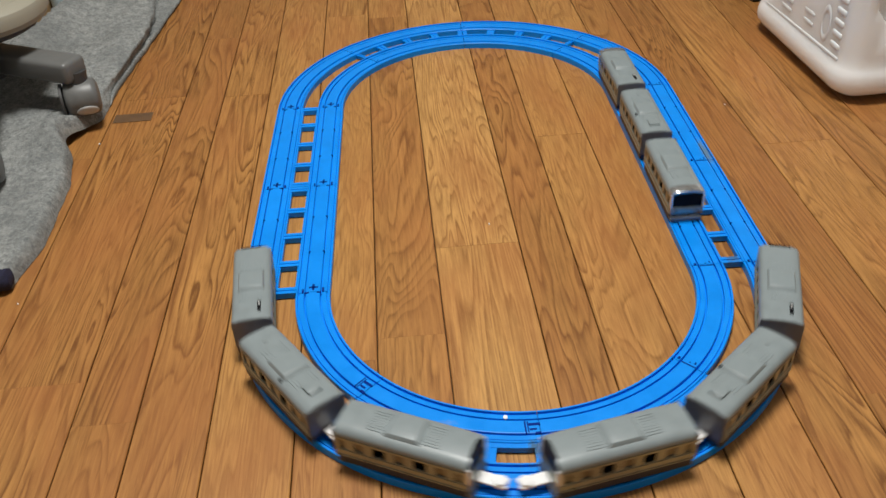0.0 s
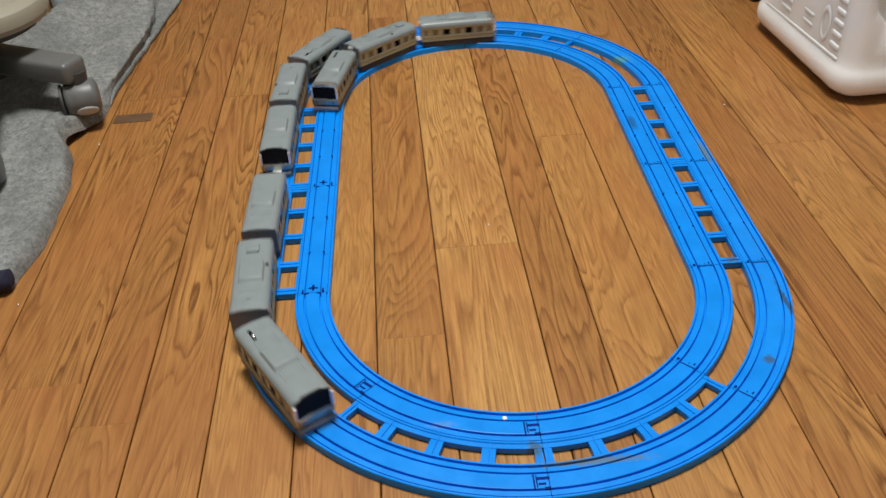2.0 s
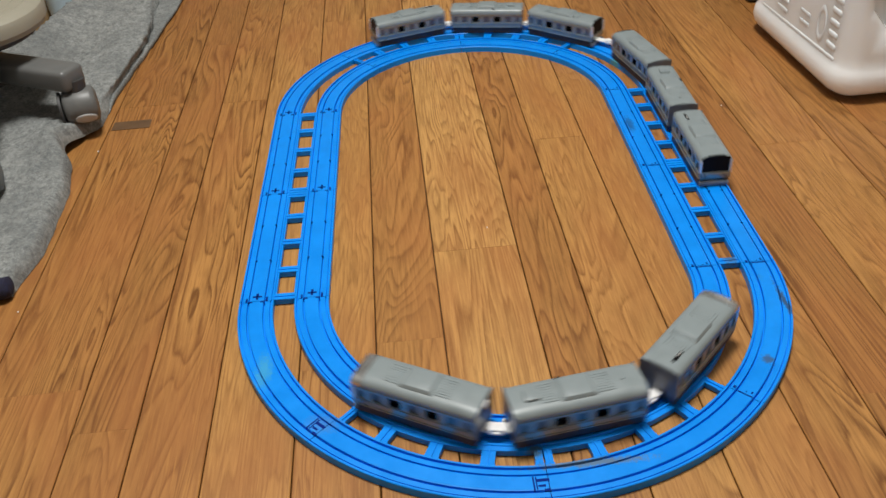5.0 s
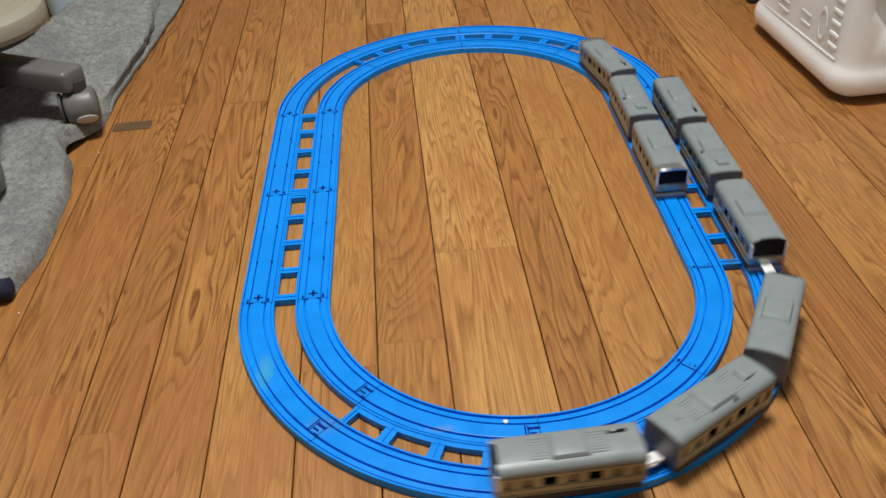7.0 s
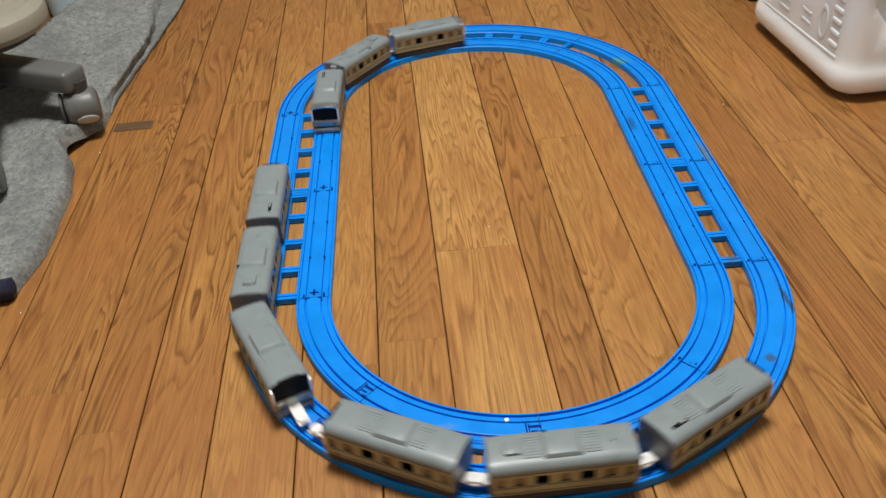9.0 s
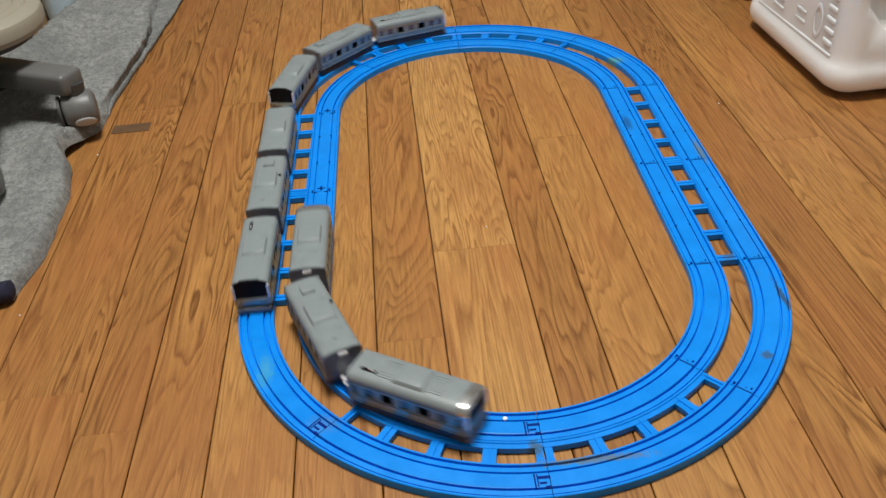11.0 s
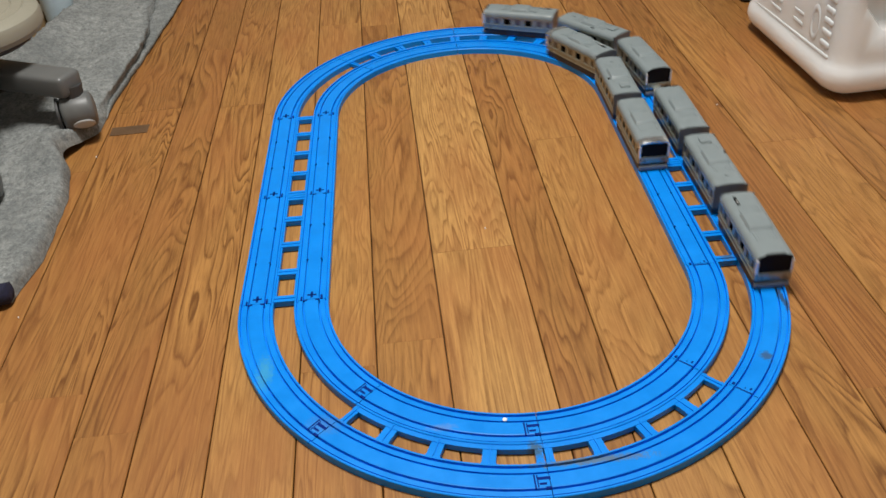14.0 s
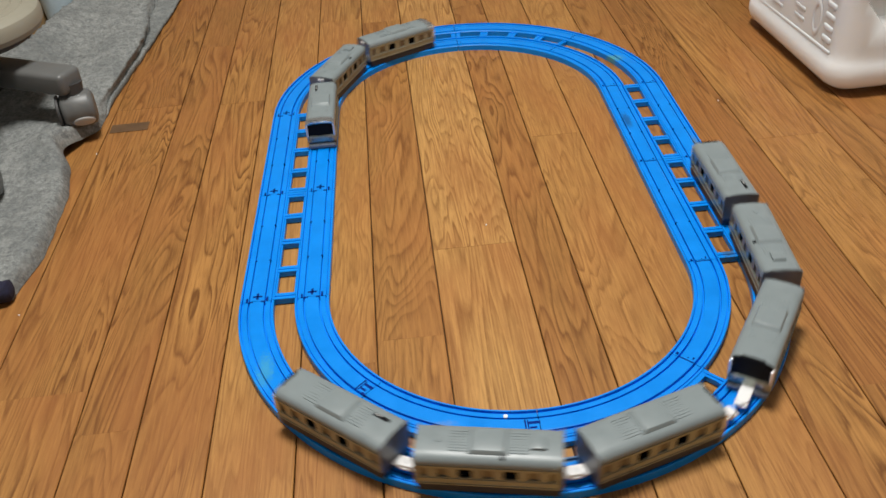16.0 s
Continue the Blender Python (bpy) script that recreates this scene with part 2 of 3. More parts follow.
# the long joints between the strips, from west to east
JOINTS = (-1.42, -1.322, -1.262, -1.19, -1.11, -1.035, -0.963, -0.865, -0.806, -0.735, -0.657, -0.600, -0.539, -0.438, -0.378, -0.308, -0.229, -0.152, -0.082, 0.0155, 0.073,
          0.145, 0.222, 0.290, 0.366, 0.467, 0.525, 0.597, 0.675, 0.748, 0.82, 0.918, 0.976, 1.05, 1.13, 1.2)
ROOM = (-1.36, 1.14, -1.7, 2.1, 2.40)


def room():
    x0, x1, y0, y1, h = ROOM
    base = tagged(mesh_object("floor", box(x0, x1, y0, y1, -0.06, -0.0125), GAP), "warm brown oak plank floor with dark joints", "floor", kind="structure")
    for name, b in (("wall_north", (x0 - 0.1, x1 + 0.1, y1, y1 + 0.1, -0.06, h)), ("wall_south", (x0 - 0.1, x1 + 0.1, y0 - 0.1, y0, -0.06, h)),
                    ("wall_west", (x0 - 0.1, x0, y0, y1, -0.06, h)), ("wall_east", (x1, x1 + 0.1, y0, y1, -0.06, h))):
        tagged(mesh_object(name, box(*b), PAINT), "plain greyish painted room wall", "wall", kind="structure")
    tagged(mesh_object("ceiling", box(x0, x1, y0, y1, h, h + 0.1), CEIL), "plain white papered ceiling", "ceiling", kind="structure")
    return base


# butt joints by the strip's first long joint; the rest fall at random
ENDS = {-0.539: (-0.315, 0.312), -0.438: (-0.374,), -0.378: (-0.60, 0.30), -0.308: (-0.62, 0.26), -0.152: (-0.288, 0.58), -0.082: (-0.140, 0.76), 0.0155: (-0.70, 0.62),
        0.073: (-0.66, 0.102), 0.145: (-0.80, 0.52), 0.222: (-0.56, 0.28), 0.290: (-0.42, 0.46), 0.366: (0.035,), 0.467: (-0.20, 0.70)}

# how light the boards of a strip are, near to far (0 dark and red, 1 pale and yellow); low values far off and by the
# jug also paint in shade
TONES = {-0.600: (0.25, 0.2, 0.1, 0.1), -0.539: (0.3, 0.2, 0.12, 0.1), -0.438: (0.2, 0.12, 0.1, 0.08), -0.378: (0.3, 0.3, 0.15, 0.1), -0.308: (0.6, 0.5, 0.35), -0.229: (0.5, 0.5, 0.5), -0.152: (0.3, 0.25, 0.5, 0.6),
         -0.082: (0.8, 0.85, 0.9), 0.0155: (0.2, 0.22, 0.5), 0.073: (0.55, 0.5, 0.6), 0.145: (0.5, 0.6, 0.5), 0.222: (0.3, 0.25, 0.08, 0.05), 0.290: (0.15, 0.08, 0.05, 0.05), 0.366: (0.35, 0.35, 0.45), 0.467: (0.2, 0.12, 0.08, 0.08), 0.525: (0.1, 0.06, 0.05, 0.05), 0.597: (0.12, 0.1, 0.08, 0.08), 0.675: (0.1, 0.1, 0.1, 0.1), -0.657: (0.2, 0.2, 0.1, 0.1)}

# strips whose boards show a strong wavy figure
FIGURED = (-0.378, -0.539, 0.0155, 0.290, 0.222)


def planks(floor):
    rng = random.Random(11)
    turn = Matrix.Rotation(-FLOOR_TURN, 4, "Z")
    g = 0.0006
    for x, x1 in zip(JOINTS, JOINTS[1:]):
        w = x1 - x
        cuts = list(ENDS.get(x, ())) or [rng.uniform(-0.9, -0.3)]
        y = cuts[0]
        while y > ROOM[2]:
            y = max(y - rng.uniform(0.8, 0.95), ROOM[2] - 0.05)
            cuts.insert(0, y)
        y = cuts[-1]
        while y < ROOM[3]:
            y = min(y + rng.uniform(0.8, 0.95), ROOM[3] + 0.05)
            cuts.append(y)
        near = [i for i, y in enumerate(cuts) if y < -0.55]
        for i, (a, b) in enumerate(zip(cuts, cuts[1:])):
            k = i - (near[-1] if near else 0)
            L = b - a
            bm = bmesh.new()
            lift = rng.uniform(-0.00015, 0.00015)
            box_into(bm, -w / 2 + g, w / 2 - g, -L / 2 + 0.00008, L / 2 - 0.00008, -0.012, lift)
            top = [e for e in bm.edges if all(v.co.z > -0.005 for v in e.verts) and abs(e.verts[0].co.x - e.verts[1].co.x) < 1e-5]
            bmesh.ops.bevel(bm, geom=top, offset=0.0008, segments=1, affect="EDGES", profile=0.5)
            ob = mesh_object("plank", bm, WOOD, floor)
            tones = TONES.get(x, ())
            v = rng.uniform(0.15, 0.8)
            ob.color = (tones[k] if 0 <= k < len(tones) else v, 1.0 if x in FIGURED else rng.uniform(0.45, 0.9), 1, 1)
            ob.matrix_world = turn @ pose(x + w / 2, (a + b) / 2, 0)


# ---------------------------------------------------------------- track
R_IN, R_OUT, HALF, FAR, RW = 0.2138, 0.2732, 0.217, 0.2212, 0.0372


def rail_section(groove, edge):
    """Half-widths of the wheel grooves and of the narrow line beside each lip."""
    h, w = RAIL_H, RW / 2
    pts = [(-w, 0.0), (-w, h - 0.0006), (-w + 0.0006, h), (-w + 0.0022, h), (-w + 0.0023, h - 0.0034), (-w + 0.0023 + 2 * edge, h - 0.0034), (-w + 0.0024 + 2 * edge, h - 0.0013),
           (-0.0087 - groove, h - 0.0012), (-0.0086 - groove, h - 0.0050), (-0.0086 + groove, h - 0.0050), (-0.0085 + groove, h - 0.0008), (-0.0066, h - 0.0004)]
    return pts + [(-u, z) for u, z in reversed(pts)]


STRAIGHT, CURVED = rail_section(0.0007, 0.0005), rail_section(0.0010, 0.0008)


def shift(r):
    """Both ovals lie a little to the left of the middle."""
    return -0.0012 if r > 0.25 else -0.0010


def straight_frames(x, y0, y1):
    return [((x, y0), (1, 0)), ((x, y1), (1, 0))]


def arc_frames(r, cy, a0, a1, n=18):
    out = []
    for i in range(n + 1):
        a = radians(a0 + (a1 - a0) * i / n)
        d = (math.cos(a), math.sin(a))
        out.append(((r * d[0] + shift(r), cy + r * d[1]), d))
    return out


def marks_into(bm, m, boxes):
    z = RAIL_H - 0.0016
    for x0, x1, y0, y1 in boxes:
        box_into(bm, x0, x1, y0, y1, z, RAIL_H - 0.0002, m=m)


# moulded slots at the joints, as dark inlays painted for their shade, in the joint's frame: x across, y along
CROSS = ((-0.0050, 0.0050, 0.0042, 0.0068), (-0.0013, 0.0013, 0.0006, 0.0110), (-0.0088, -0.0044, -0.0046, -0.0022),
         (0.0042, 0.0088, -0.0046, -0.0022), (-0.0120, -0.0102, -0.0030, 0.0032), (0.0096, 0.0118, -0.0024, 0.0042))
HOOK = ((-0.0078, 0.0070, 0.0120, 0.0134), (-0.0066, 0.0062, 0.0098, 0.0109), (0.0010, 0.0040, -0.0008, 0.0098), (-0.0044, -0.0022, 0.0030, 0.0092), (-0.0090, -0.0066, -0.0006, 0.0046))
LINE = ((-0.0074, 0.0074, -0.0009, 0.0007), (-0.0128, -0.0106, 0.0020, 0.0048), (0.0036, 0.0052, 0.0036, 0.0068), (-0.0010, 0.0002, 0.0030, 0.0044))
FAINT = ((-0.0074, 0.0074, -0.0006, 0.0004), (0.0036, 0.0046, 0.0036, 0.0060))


def tie_into(bm, m, long, half=0.0052, ridge=False):
    """A bar across the gap between the two tracks, x along its length."""
    box_into(bm, 0, long, -half, half, 0.0015, RAIL_H - 0.0020, m=m)
    if ridge:
        box_into(bm, 0, long, -0.0006, 0.0006, RAIL_H - 0.0021, RAIL_H - 0.0008, m=m)
        for x0, x1 in ((0, 0.004), (long - 0.004, long)):
            box_into(bm, x0, x1, -half - 0.0006, half + 0.0006, 0.0017, RAIL_H - 0.0022, m=m)
    else:
        for y0, y1 in ((-half, -0.0007), (0.0007, half)):
            box_into(bm, 0, long, y0, y1, RAIL_H - 0.0021, RAIL_H - 0.0007, m=m)


def track():
    base = tagged(new("toy_railway_track"), "blue plastic double-oval toy railway track on the floor", "toy track")
    gap = R_OUT - R_IN - RW
    e = 0.00035

    def tie(m, *how):
        bm = bmesh.new()
        tie_into(bm, m, gap + 0.001 + shift(R_OUT) * m[0][0], *how)
        part("tie", bm, BLUE, base)

    for sx in (-1, 1):
        for y0, y1 in ((-HALF, 0), (0, FAR)):
            for r in (R_IN, R_OUT):
                bm = bmesh.new()
                sweep_into(bm, STRAIGHT, straight_frames(sx * r + shift(r), y0 + e, y1 - e))
                rail = part("straight_rail", bm, BLUE, base)
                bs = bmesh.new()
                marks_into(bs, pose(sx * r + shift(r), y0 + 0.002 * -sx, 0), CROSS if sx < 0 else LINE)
                part("joint_slot_shade", bs, SLOT_SHADE, rail, "dark blue inlays painted as the shade in moulded joint slots")
                for fy in (0.34, 0.67):
                    for ux in (-0.0078, 0.0078):
                        # a dark plug gives the hole its shade by colour
                        bs = bmesh.new()
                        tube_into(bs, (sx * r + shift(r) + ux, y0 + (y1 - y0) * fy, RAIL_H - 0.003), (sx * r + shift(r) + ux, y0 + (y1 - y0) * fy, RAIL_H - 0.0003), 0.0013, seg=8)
                        part("peg_hole_shade", bs, SLOT_SHADE, rail)
            for i in range(5):
                y = y0 + (y1 - y0) / 4 * i + (0.0056 if i == 0 else -0.0056 if i == 4 else 0)
                tie(pose(sx * (R_IN + RW / 2 - 0.0005) + shift(R_IN), y, 0, 0, 0, 0 if sx > 0 else 180))
            # narrow ledges along the gap
            for u0, u1 in ((R_IN + RW / 2 - 0.0004, R_IN + RW / 2 + 0.0016), (R_OUT - RW / 2 - 0.0016, R_OUT - RW / 2 + 0.0004)):
                x0, x1 = sorted((sx * u0 + shift(R_IN), sx * u1 + shift(R_IN)))
                part("ledge", box(x0, x1, y0 + e, y1 - e, 0.0012, RAIL_H - 0.0016), BLUE, base)
    for sy, cy in ((-1, -HALF), (1, FAR)):
        for q in range(4):
            a0 = 180 + 45 * q if sy < 0 else 45 * q
            double = q in (1, 2)
            for r in (R_IN, R_OUT):
                bm = bmesh.new()
                d = math.degrees(e / r)
                sweep_into(bm, CURVED, arc_frames(r, cy, a0 + d, a0 + 45 - d))
                rail = part("curved_rail", bm, BLUE, base)
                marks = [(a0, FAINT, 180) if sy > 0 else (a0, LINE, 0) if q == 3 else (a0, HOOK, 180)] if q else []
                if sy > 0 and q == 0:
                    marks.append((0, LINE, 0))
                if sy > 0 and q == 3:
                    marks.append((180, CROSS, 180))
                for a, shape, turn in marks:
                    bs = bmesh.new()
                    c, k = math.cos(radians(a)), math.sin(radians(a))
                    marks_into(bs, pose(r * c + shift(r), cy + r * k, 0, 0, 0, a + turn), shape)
                    part("joint_slot_shade", bs, SLOT_SHADE, rail, "dark blue inlays painted as the shade in moulded joint slots")
            if double:
                bm = bmesh.new()
                u = RW / 2
                sweep_into(bm, [(u - 0.0004, 0.0012), (u - 0.0004, RAIL_H - 0.0013), (u + 0.0050, RAIL_H - 0.0015), (u + 0.0050, 0.0012)], arc_frames(R_IN, cy, a0 + 0.1, a0 + 44.9))
                part("ledge", bm, BLUE, base)
                for i in range(5):
                    a = a0 + 45 * i / 4 + (1.0 if i == 0 else -1.0 if i == 4 else 0)
                    c, k = math.cos(radians(a)), math.sin(radians(a))
                    r = R_IN + RW / 2 - 0.0005
                    tie(pose(r * c + shift(R_IN), cy + r * k, 0, 0, 0, a), 0.0035 if i in (0, 4) else 0.0062, True)
    return base


def on_track(s, r):
    """The point at arc length s (counter-clockwise) on the oval of that radius."""
    straight = HALF + FAR
    total = 2 * straight + 2 * math.pi * r
    s %= total
    if s < straight:
        p = (r, -HALF + s)
    elif s < straight + math.pi * r:
        a = (s - straight) / r
        p = (r * math.cos(a), FAR + r * math.sin(a))
    elif s < 2 * straight + math.pi * r:
        p = (-r, FAR - (s - straight - math.pi * r))
    else:
        a = (s - 2 * straight) / r
        p = (r * math.cos(a), -HALF + r * math.sin(a))
    return Vector((p[0] + shift(r), p[1], 0))


# ---------------------------------------------------------------- train cars
CAR_L, CAR_W = 0.120, 0.039
Z_SKIRT, Z_SIDE, Z_EAVE, Z_TOP = 0.012, 0.0195, 0.0445, 0.0515


def roof_section():
    w = CAR_W / 2
    half = [(-w - 0.0003, Z_EAVE - 0.002), (-w - 0.0003, Z_EAVE + 0.0004), (-w + 0.0008, Z_EAVE + 0.0032), (-w + 0.0034, Z_EAVE + 0.0054), (-w + 0.0090, Z_TOP - 0.0004)]
    return half + [(0, Z_TOP)] + [(-y, z) for y, z in reversed(half)]


# windows along a side: centre, half width, open with a black sheet for the dark inside or tinted
WINDOWS = ((-0.0525, 0.0028, False), (-0.037, 0.0045, False), (-0.0185, 0.0058, True), (0.0, 0.0045, False), (0.0185, 0.0058, True), (0.037, 0.0045, False), (0.0525, 0.0028, False))


def side_panel(bm, sy):
    """One side wall with the window openings cut through, x along the car."""
    t = 0.0016
    y0, y1 = sorted((sy * CAR_W / 2, sy * (CAR_W / 2 - t)))
    zb, zt = 0.0285, 0.0385
    h = CAR_L / 2
    box_into(bm, -h, h, y0, y1, Z_SIDE, zb)
    box_into(bm, -h, h, y0, y1, zt, Z_EAVE + 0.001)
    x = -h
    for c, w, _ in WINDOWS:
        box_into(bm, x, c - w, y0, y1, zb, zt)
        x = c + w
    box_into(bm, x, h, y0, y1, zb, zt)
    p0, p1 = sorted((sy * (CAR_W / 2 - 0.0002), sy * (CAR_W / 2 + 0.0006)))
    box_into(bm, -h + 0.001, h - 0.001, p0, p1, Z_EAVE - 0.0042, Z_EAVE - 0.0028)
    box_into(bm, -h + 0.001, h - 0.001, p0, p1, 0.0262, 0.0272)
    box_into(bm, -h + 0.001, h - 0.001, p0, p1, Z_SIDE, Z_SIDE + 0.0012)


def train_car(cab, motor, hook=True, visor=False):
    """A car heading along +x. cab: it has a driver's end at +x, there with a coupler if hook; visor: a bright brow over the windscreen."""
    car = new("train_car")
    h, w = CAR_L / 2, CAR_W / 2
    # the body: two sides and the end walls
    bm = bmesh.new()
    for sy in (-1, 1):
        side_panel(bm, sy)
    if not cab:
        box_into(bm, h - 0.0016, h, -w, w, Z_SIDE, Z_EAVE + 0.004)
    body = part("body", bm, CHROME, car, "silver plated body side with punched windows")
    walls = [(-h - 0.0008, -h + 0.0008)] + ([] if cab else [(h - 0.0004, h + 0.0012)])
    for x0, x1 in walls:
        part("end_wall", box(x0, x1, -w + 0.0003, w - 0.0003, Z_SIDE - 0.001, Z_EAVE + 0.0045), ENDGREY, car, "dark grey end wall")
    for sy in (-1, 1):
        for c, ww, dark_inside in WINDOWS:
            # open windows get a set-back black sheet that paints the interior's shade
            d = 0.0012 if not dark_inside else 0.006
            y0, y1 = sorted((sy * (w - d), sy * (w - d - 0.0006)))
            part("window", box(c - ww, c + ww, y0, y1, 0.0283, 0.0387), BLACK if dark_inside else TINT, body)
    # roof shell
    bm = bmesh.new()
    sec = roof_section()
    n = 10
    rings = []
    for i in range(n + 1):
        u = -1 + 2 * i / n
        rings.append([bm.verts.new((u * (h + 0.0004), y, z)) for y, z in sec])
    # a slight fall of the roof towards both ends
    for ring in (rings[0], rings[-1]):
        for v in ring[1:-1]:
            v.co.z -= 0.0006
    for a, b in zip(rings, rings[1:]):
        for i in range(len(sec) - 1):
            bm.faces.new((a[i], a[i + 1], b[i + 1], b[i]))
        bm.faces.new((a[-1], a[0], b[0], b[-1]))
    bm.faces.new(rings[0])
    bm.faces.new(rings[-1][::-1])
    roof = part("roof", bm, ROOF, car, smooth=True, angle=0.6)
    # the cooling unit on the roof, with sloping sides
    bm = bmesh.new()
    for v in box_into(bm, -1, 1, -1, 1, Z_TOP - 0.003, Z_TOP + 0.0028):
        top = v.co.z > Z_TOP
        v.co.x *= 0.0130 if top else 0.0185
        v.co.y *= 0.0118 if top else 0.0142
    bmesh.ops.bevel(bm, geom=bm.edges[:], offset=0.0006, segments=2, affect="EDGES", profile=0.5)
    part("cooling_unit", bm, ROOF, roof, smooth=True)
    if motor:
        part("switch_slot", box(-0.050, -0.034, -0.0098, -0.0062, Z_TOP - 0.003, Z_TOP + 0.0001), BLACK, roof, "black slot of the power switch")
        part("switch", box(-0.041, -0.037, -0.0088, -0.0072, Z_TOP - 0.002, Z_TOP + 0.0014, bevel=0.0004), BRIGHT, roof, "small silver switch knob")
    for i in range(8):
        y = -0.0105 + 0.003 * i
        for x0, x1 in ((-0.0320, -0.0172), (0.0172, 0.0320)):
            part("roof_rib", box(x0, x1, y - 0.0006, y + 0.0006, Z_TOP - 0.002, Z_TOP + 0.00008), ROOF, roof)
    if not cab:
        bm = box(0.034, 0.047, -0.0068, 0.0068, Z_TOP - 0.003, Z_TOP + 0.0024, bevel=0.0008)
        part("vent_box", bm, ROOF, roof, smooth=True)
        bm = bmesh.new()
        tube_into(bm, (-0.042, 0, Z_TOP - 0.002), (-0.042, 0, Z_TOP + 0.0007), 0.0026, seg=14, bevel=0.0003)
        part("roof_button", bm, ROOF, roof)
        bm = bmesh.new()
        tube_into(bm, (0.012, -0.0155, Z_TOP - 0.004), (0.012, -0.0155, Z_TOP - 0.0003), 0.0018, seg=12)
        part("roof_hole", bm, BLACK, roof, "small round black roof hole")
    # underframe
    bm = box(-h + 0.001, h - 0.001, -w + 0.0006, w - 0.0006, 0.0098, Z_SIDE + 0.001, bevel=0.001)
    box_into(bm, -0.046, -0.024, -0.016, 0.016, 0.0085, Z_SKIRT + 0.001)
    box_into(bm, 0.024, 0.046, -0.016, 0.016, 0.0085, Z_SKIRT + 0.001)
    part("chassis", bm, CHASSIS, car)
    for ax in (-0.035, 0.035):
        for sy in (-1, 1):
            bm = bmesh.new()
            tube_into(bm, (ax, sy * 0.0115, 0.0155), (ax, sy * 0.0150, 0.0155), 0.0078, seg=20, bevel=0.0004)
            part("wheel", bm, CHASSIS, car)
    if cab:
        # silver pillars and a low panel round a tall black windscreen
        bm = bmesh.new()
        box_into(bm, h - 0.001, h + 0.0022, -w, w, Z_SIDE, 0.0285, bevel=0.0008)
        front = part("cab_front", bm, CHROME, car, "silver cab front panel", smooth=True)
        for sy in (-1, 1):
            y0, y1 = sorted((sy * (w + 0.0003), sy * (w - 0.0026)))
            part("pillar", box(h - 0.001, h + 0.0026, y0, y1, 0.0280, Z_EAVE + 0.0006, bevel=0.0006), BRIGHT, front, "bright silver pillar")
        bm = bmesh.new()
        ring = [bm.verts.new((h + 0.0012, y * 0.93, z - 0.0004)) for y, z in roof_section()[1:-1]]
        ring += [bm.verts.new((h + 0.0012, w - 0.0018, 0.0280)), bm.verts.new((h + 0.0012, -w + 0.0018, 0.0280))]
        face = bm.faces.new(ring)
        r = bmesh.ops.extrude_face_region(bm, geom=[face])
        bmesh.ops.translate(bm, verts=[v for v in r["geom"] if isinstance(v, bmesh.types.BMVert)], vec=(-0.003, 0, 0))
        part("windscreen", bm, BLACK, front, "black cab windscreen")
        if visor:
            bm = bmesh.new()
            rings = []
            for x, dz in ((h - 0.009, 0.0004), (h - 0.001, 0.0002), (h + 0.0022, -0.0014), (h + 0.0018, -0.0034), (h - 0.004, -0.003)):
                rings.append([bm.verts.new((x, y * 1.004, z + dz)) for y, z in roof_section()[1:-1]])
            for ra, rb in zip(rings, rings[1:] + rings[:1]):
                for i in range(len(ra) - 1):
                    bm.faces.new((ra[i], ra[i + 1], rb[i + 1], rb[i]))
            bm.faces.new([q[0] for q in rings])
            bm.faces.new([q[-1] for q in rings][::-1])
            part("visor", bm, BROW, front, "bright silver brow", smooth=True)
        for sy in (-1, 1):
            y0, y1 = sorted((sy * 0.0100, sy * 0.0145))
            part("headlight", box(h + 0.0016, h + 0.0028, y0, y1, 0.0226, 0.0250, bevel=0.0004), TINT, front, "small grey headlight")
        part("bumper", box(h - 0.002, h + 0.0036, -w + 0.001, w - 0.001, 0.0105, 0.0160, bevel=0.0012), GREYBUMP, car, "blue-grey bumper")
    ends = (-1, 1) if hook or not cab else (-1,)
    for sx in ends:
        bm = bmesh.new()
        far = 0.0278 if cab and sx > 0 else 0.0135
        x0, x1 = sorted((sx * (h - 0.004), sx * (h + far)))
        box_into(bm, x0, x1, -0.0058, 0.0058, 0.0165, 0.0190, bevel=0.0008)
        tube_into(bm, (sx * (h + far - 0.0060), 0, 0.0150), (sx * (h + far - 0.0060), 0, 0.0215), 0.0056, seg=16, bevel=0.0008)
        part("coupler", bm, WHITE, car, "glossy white coupler")
    return car


SPACING, SET_GAP = 0.1397, 0.1795
# arc length of the leading car's middle on its oval
INNER = ((0, 0.424), (0.5, 0.589), (1, 0.743), (1.5, 0.903), (2, 1.065), (2.5, 1.225), (3, 1.399), (3.5, 1.579), (4, 1.737), (7, 2.699), (8, 3.024), (9, 3.335), (12, 4.318), (12.5, 4.485), (13, 4.659), (14.5, 5.141), (15, 5.302), (15.5, 5.453), (16, 5.601))
OUTER = ((0, 1.764), (1, 1.455), (1.5, 1.299), (2, 1.149), (2.5, 1.003), (3, 0.850), (3.5, 0.691), (7, -0.415), (7.5, -0.574), (8, -0.730), (8.5, -0.877), (9, -1.020), (12.5, -2.110), (14.5, -2.742), (15, -2.905), (15.5, -3.062), (16, -3.213))


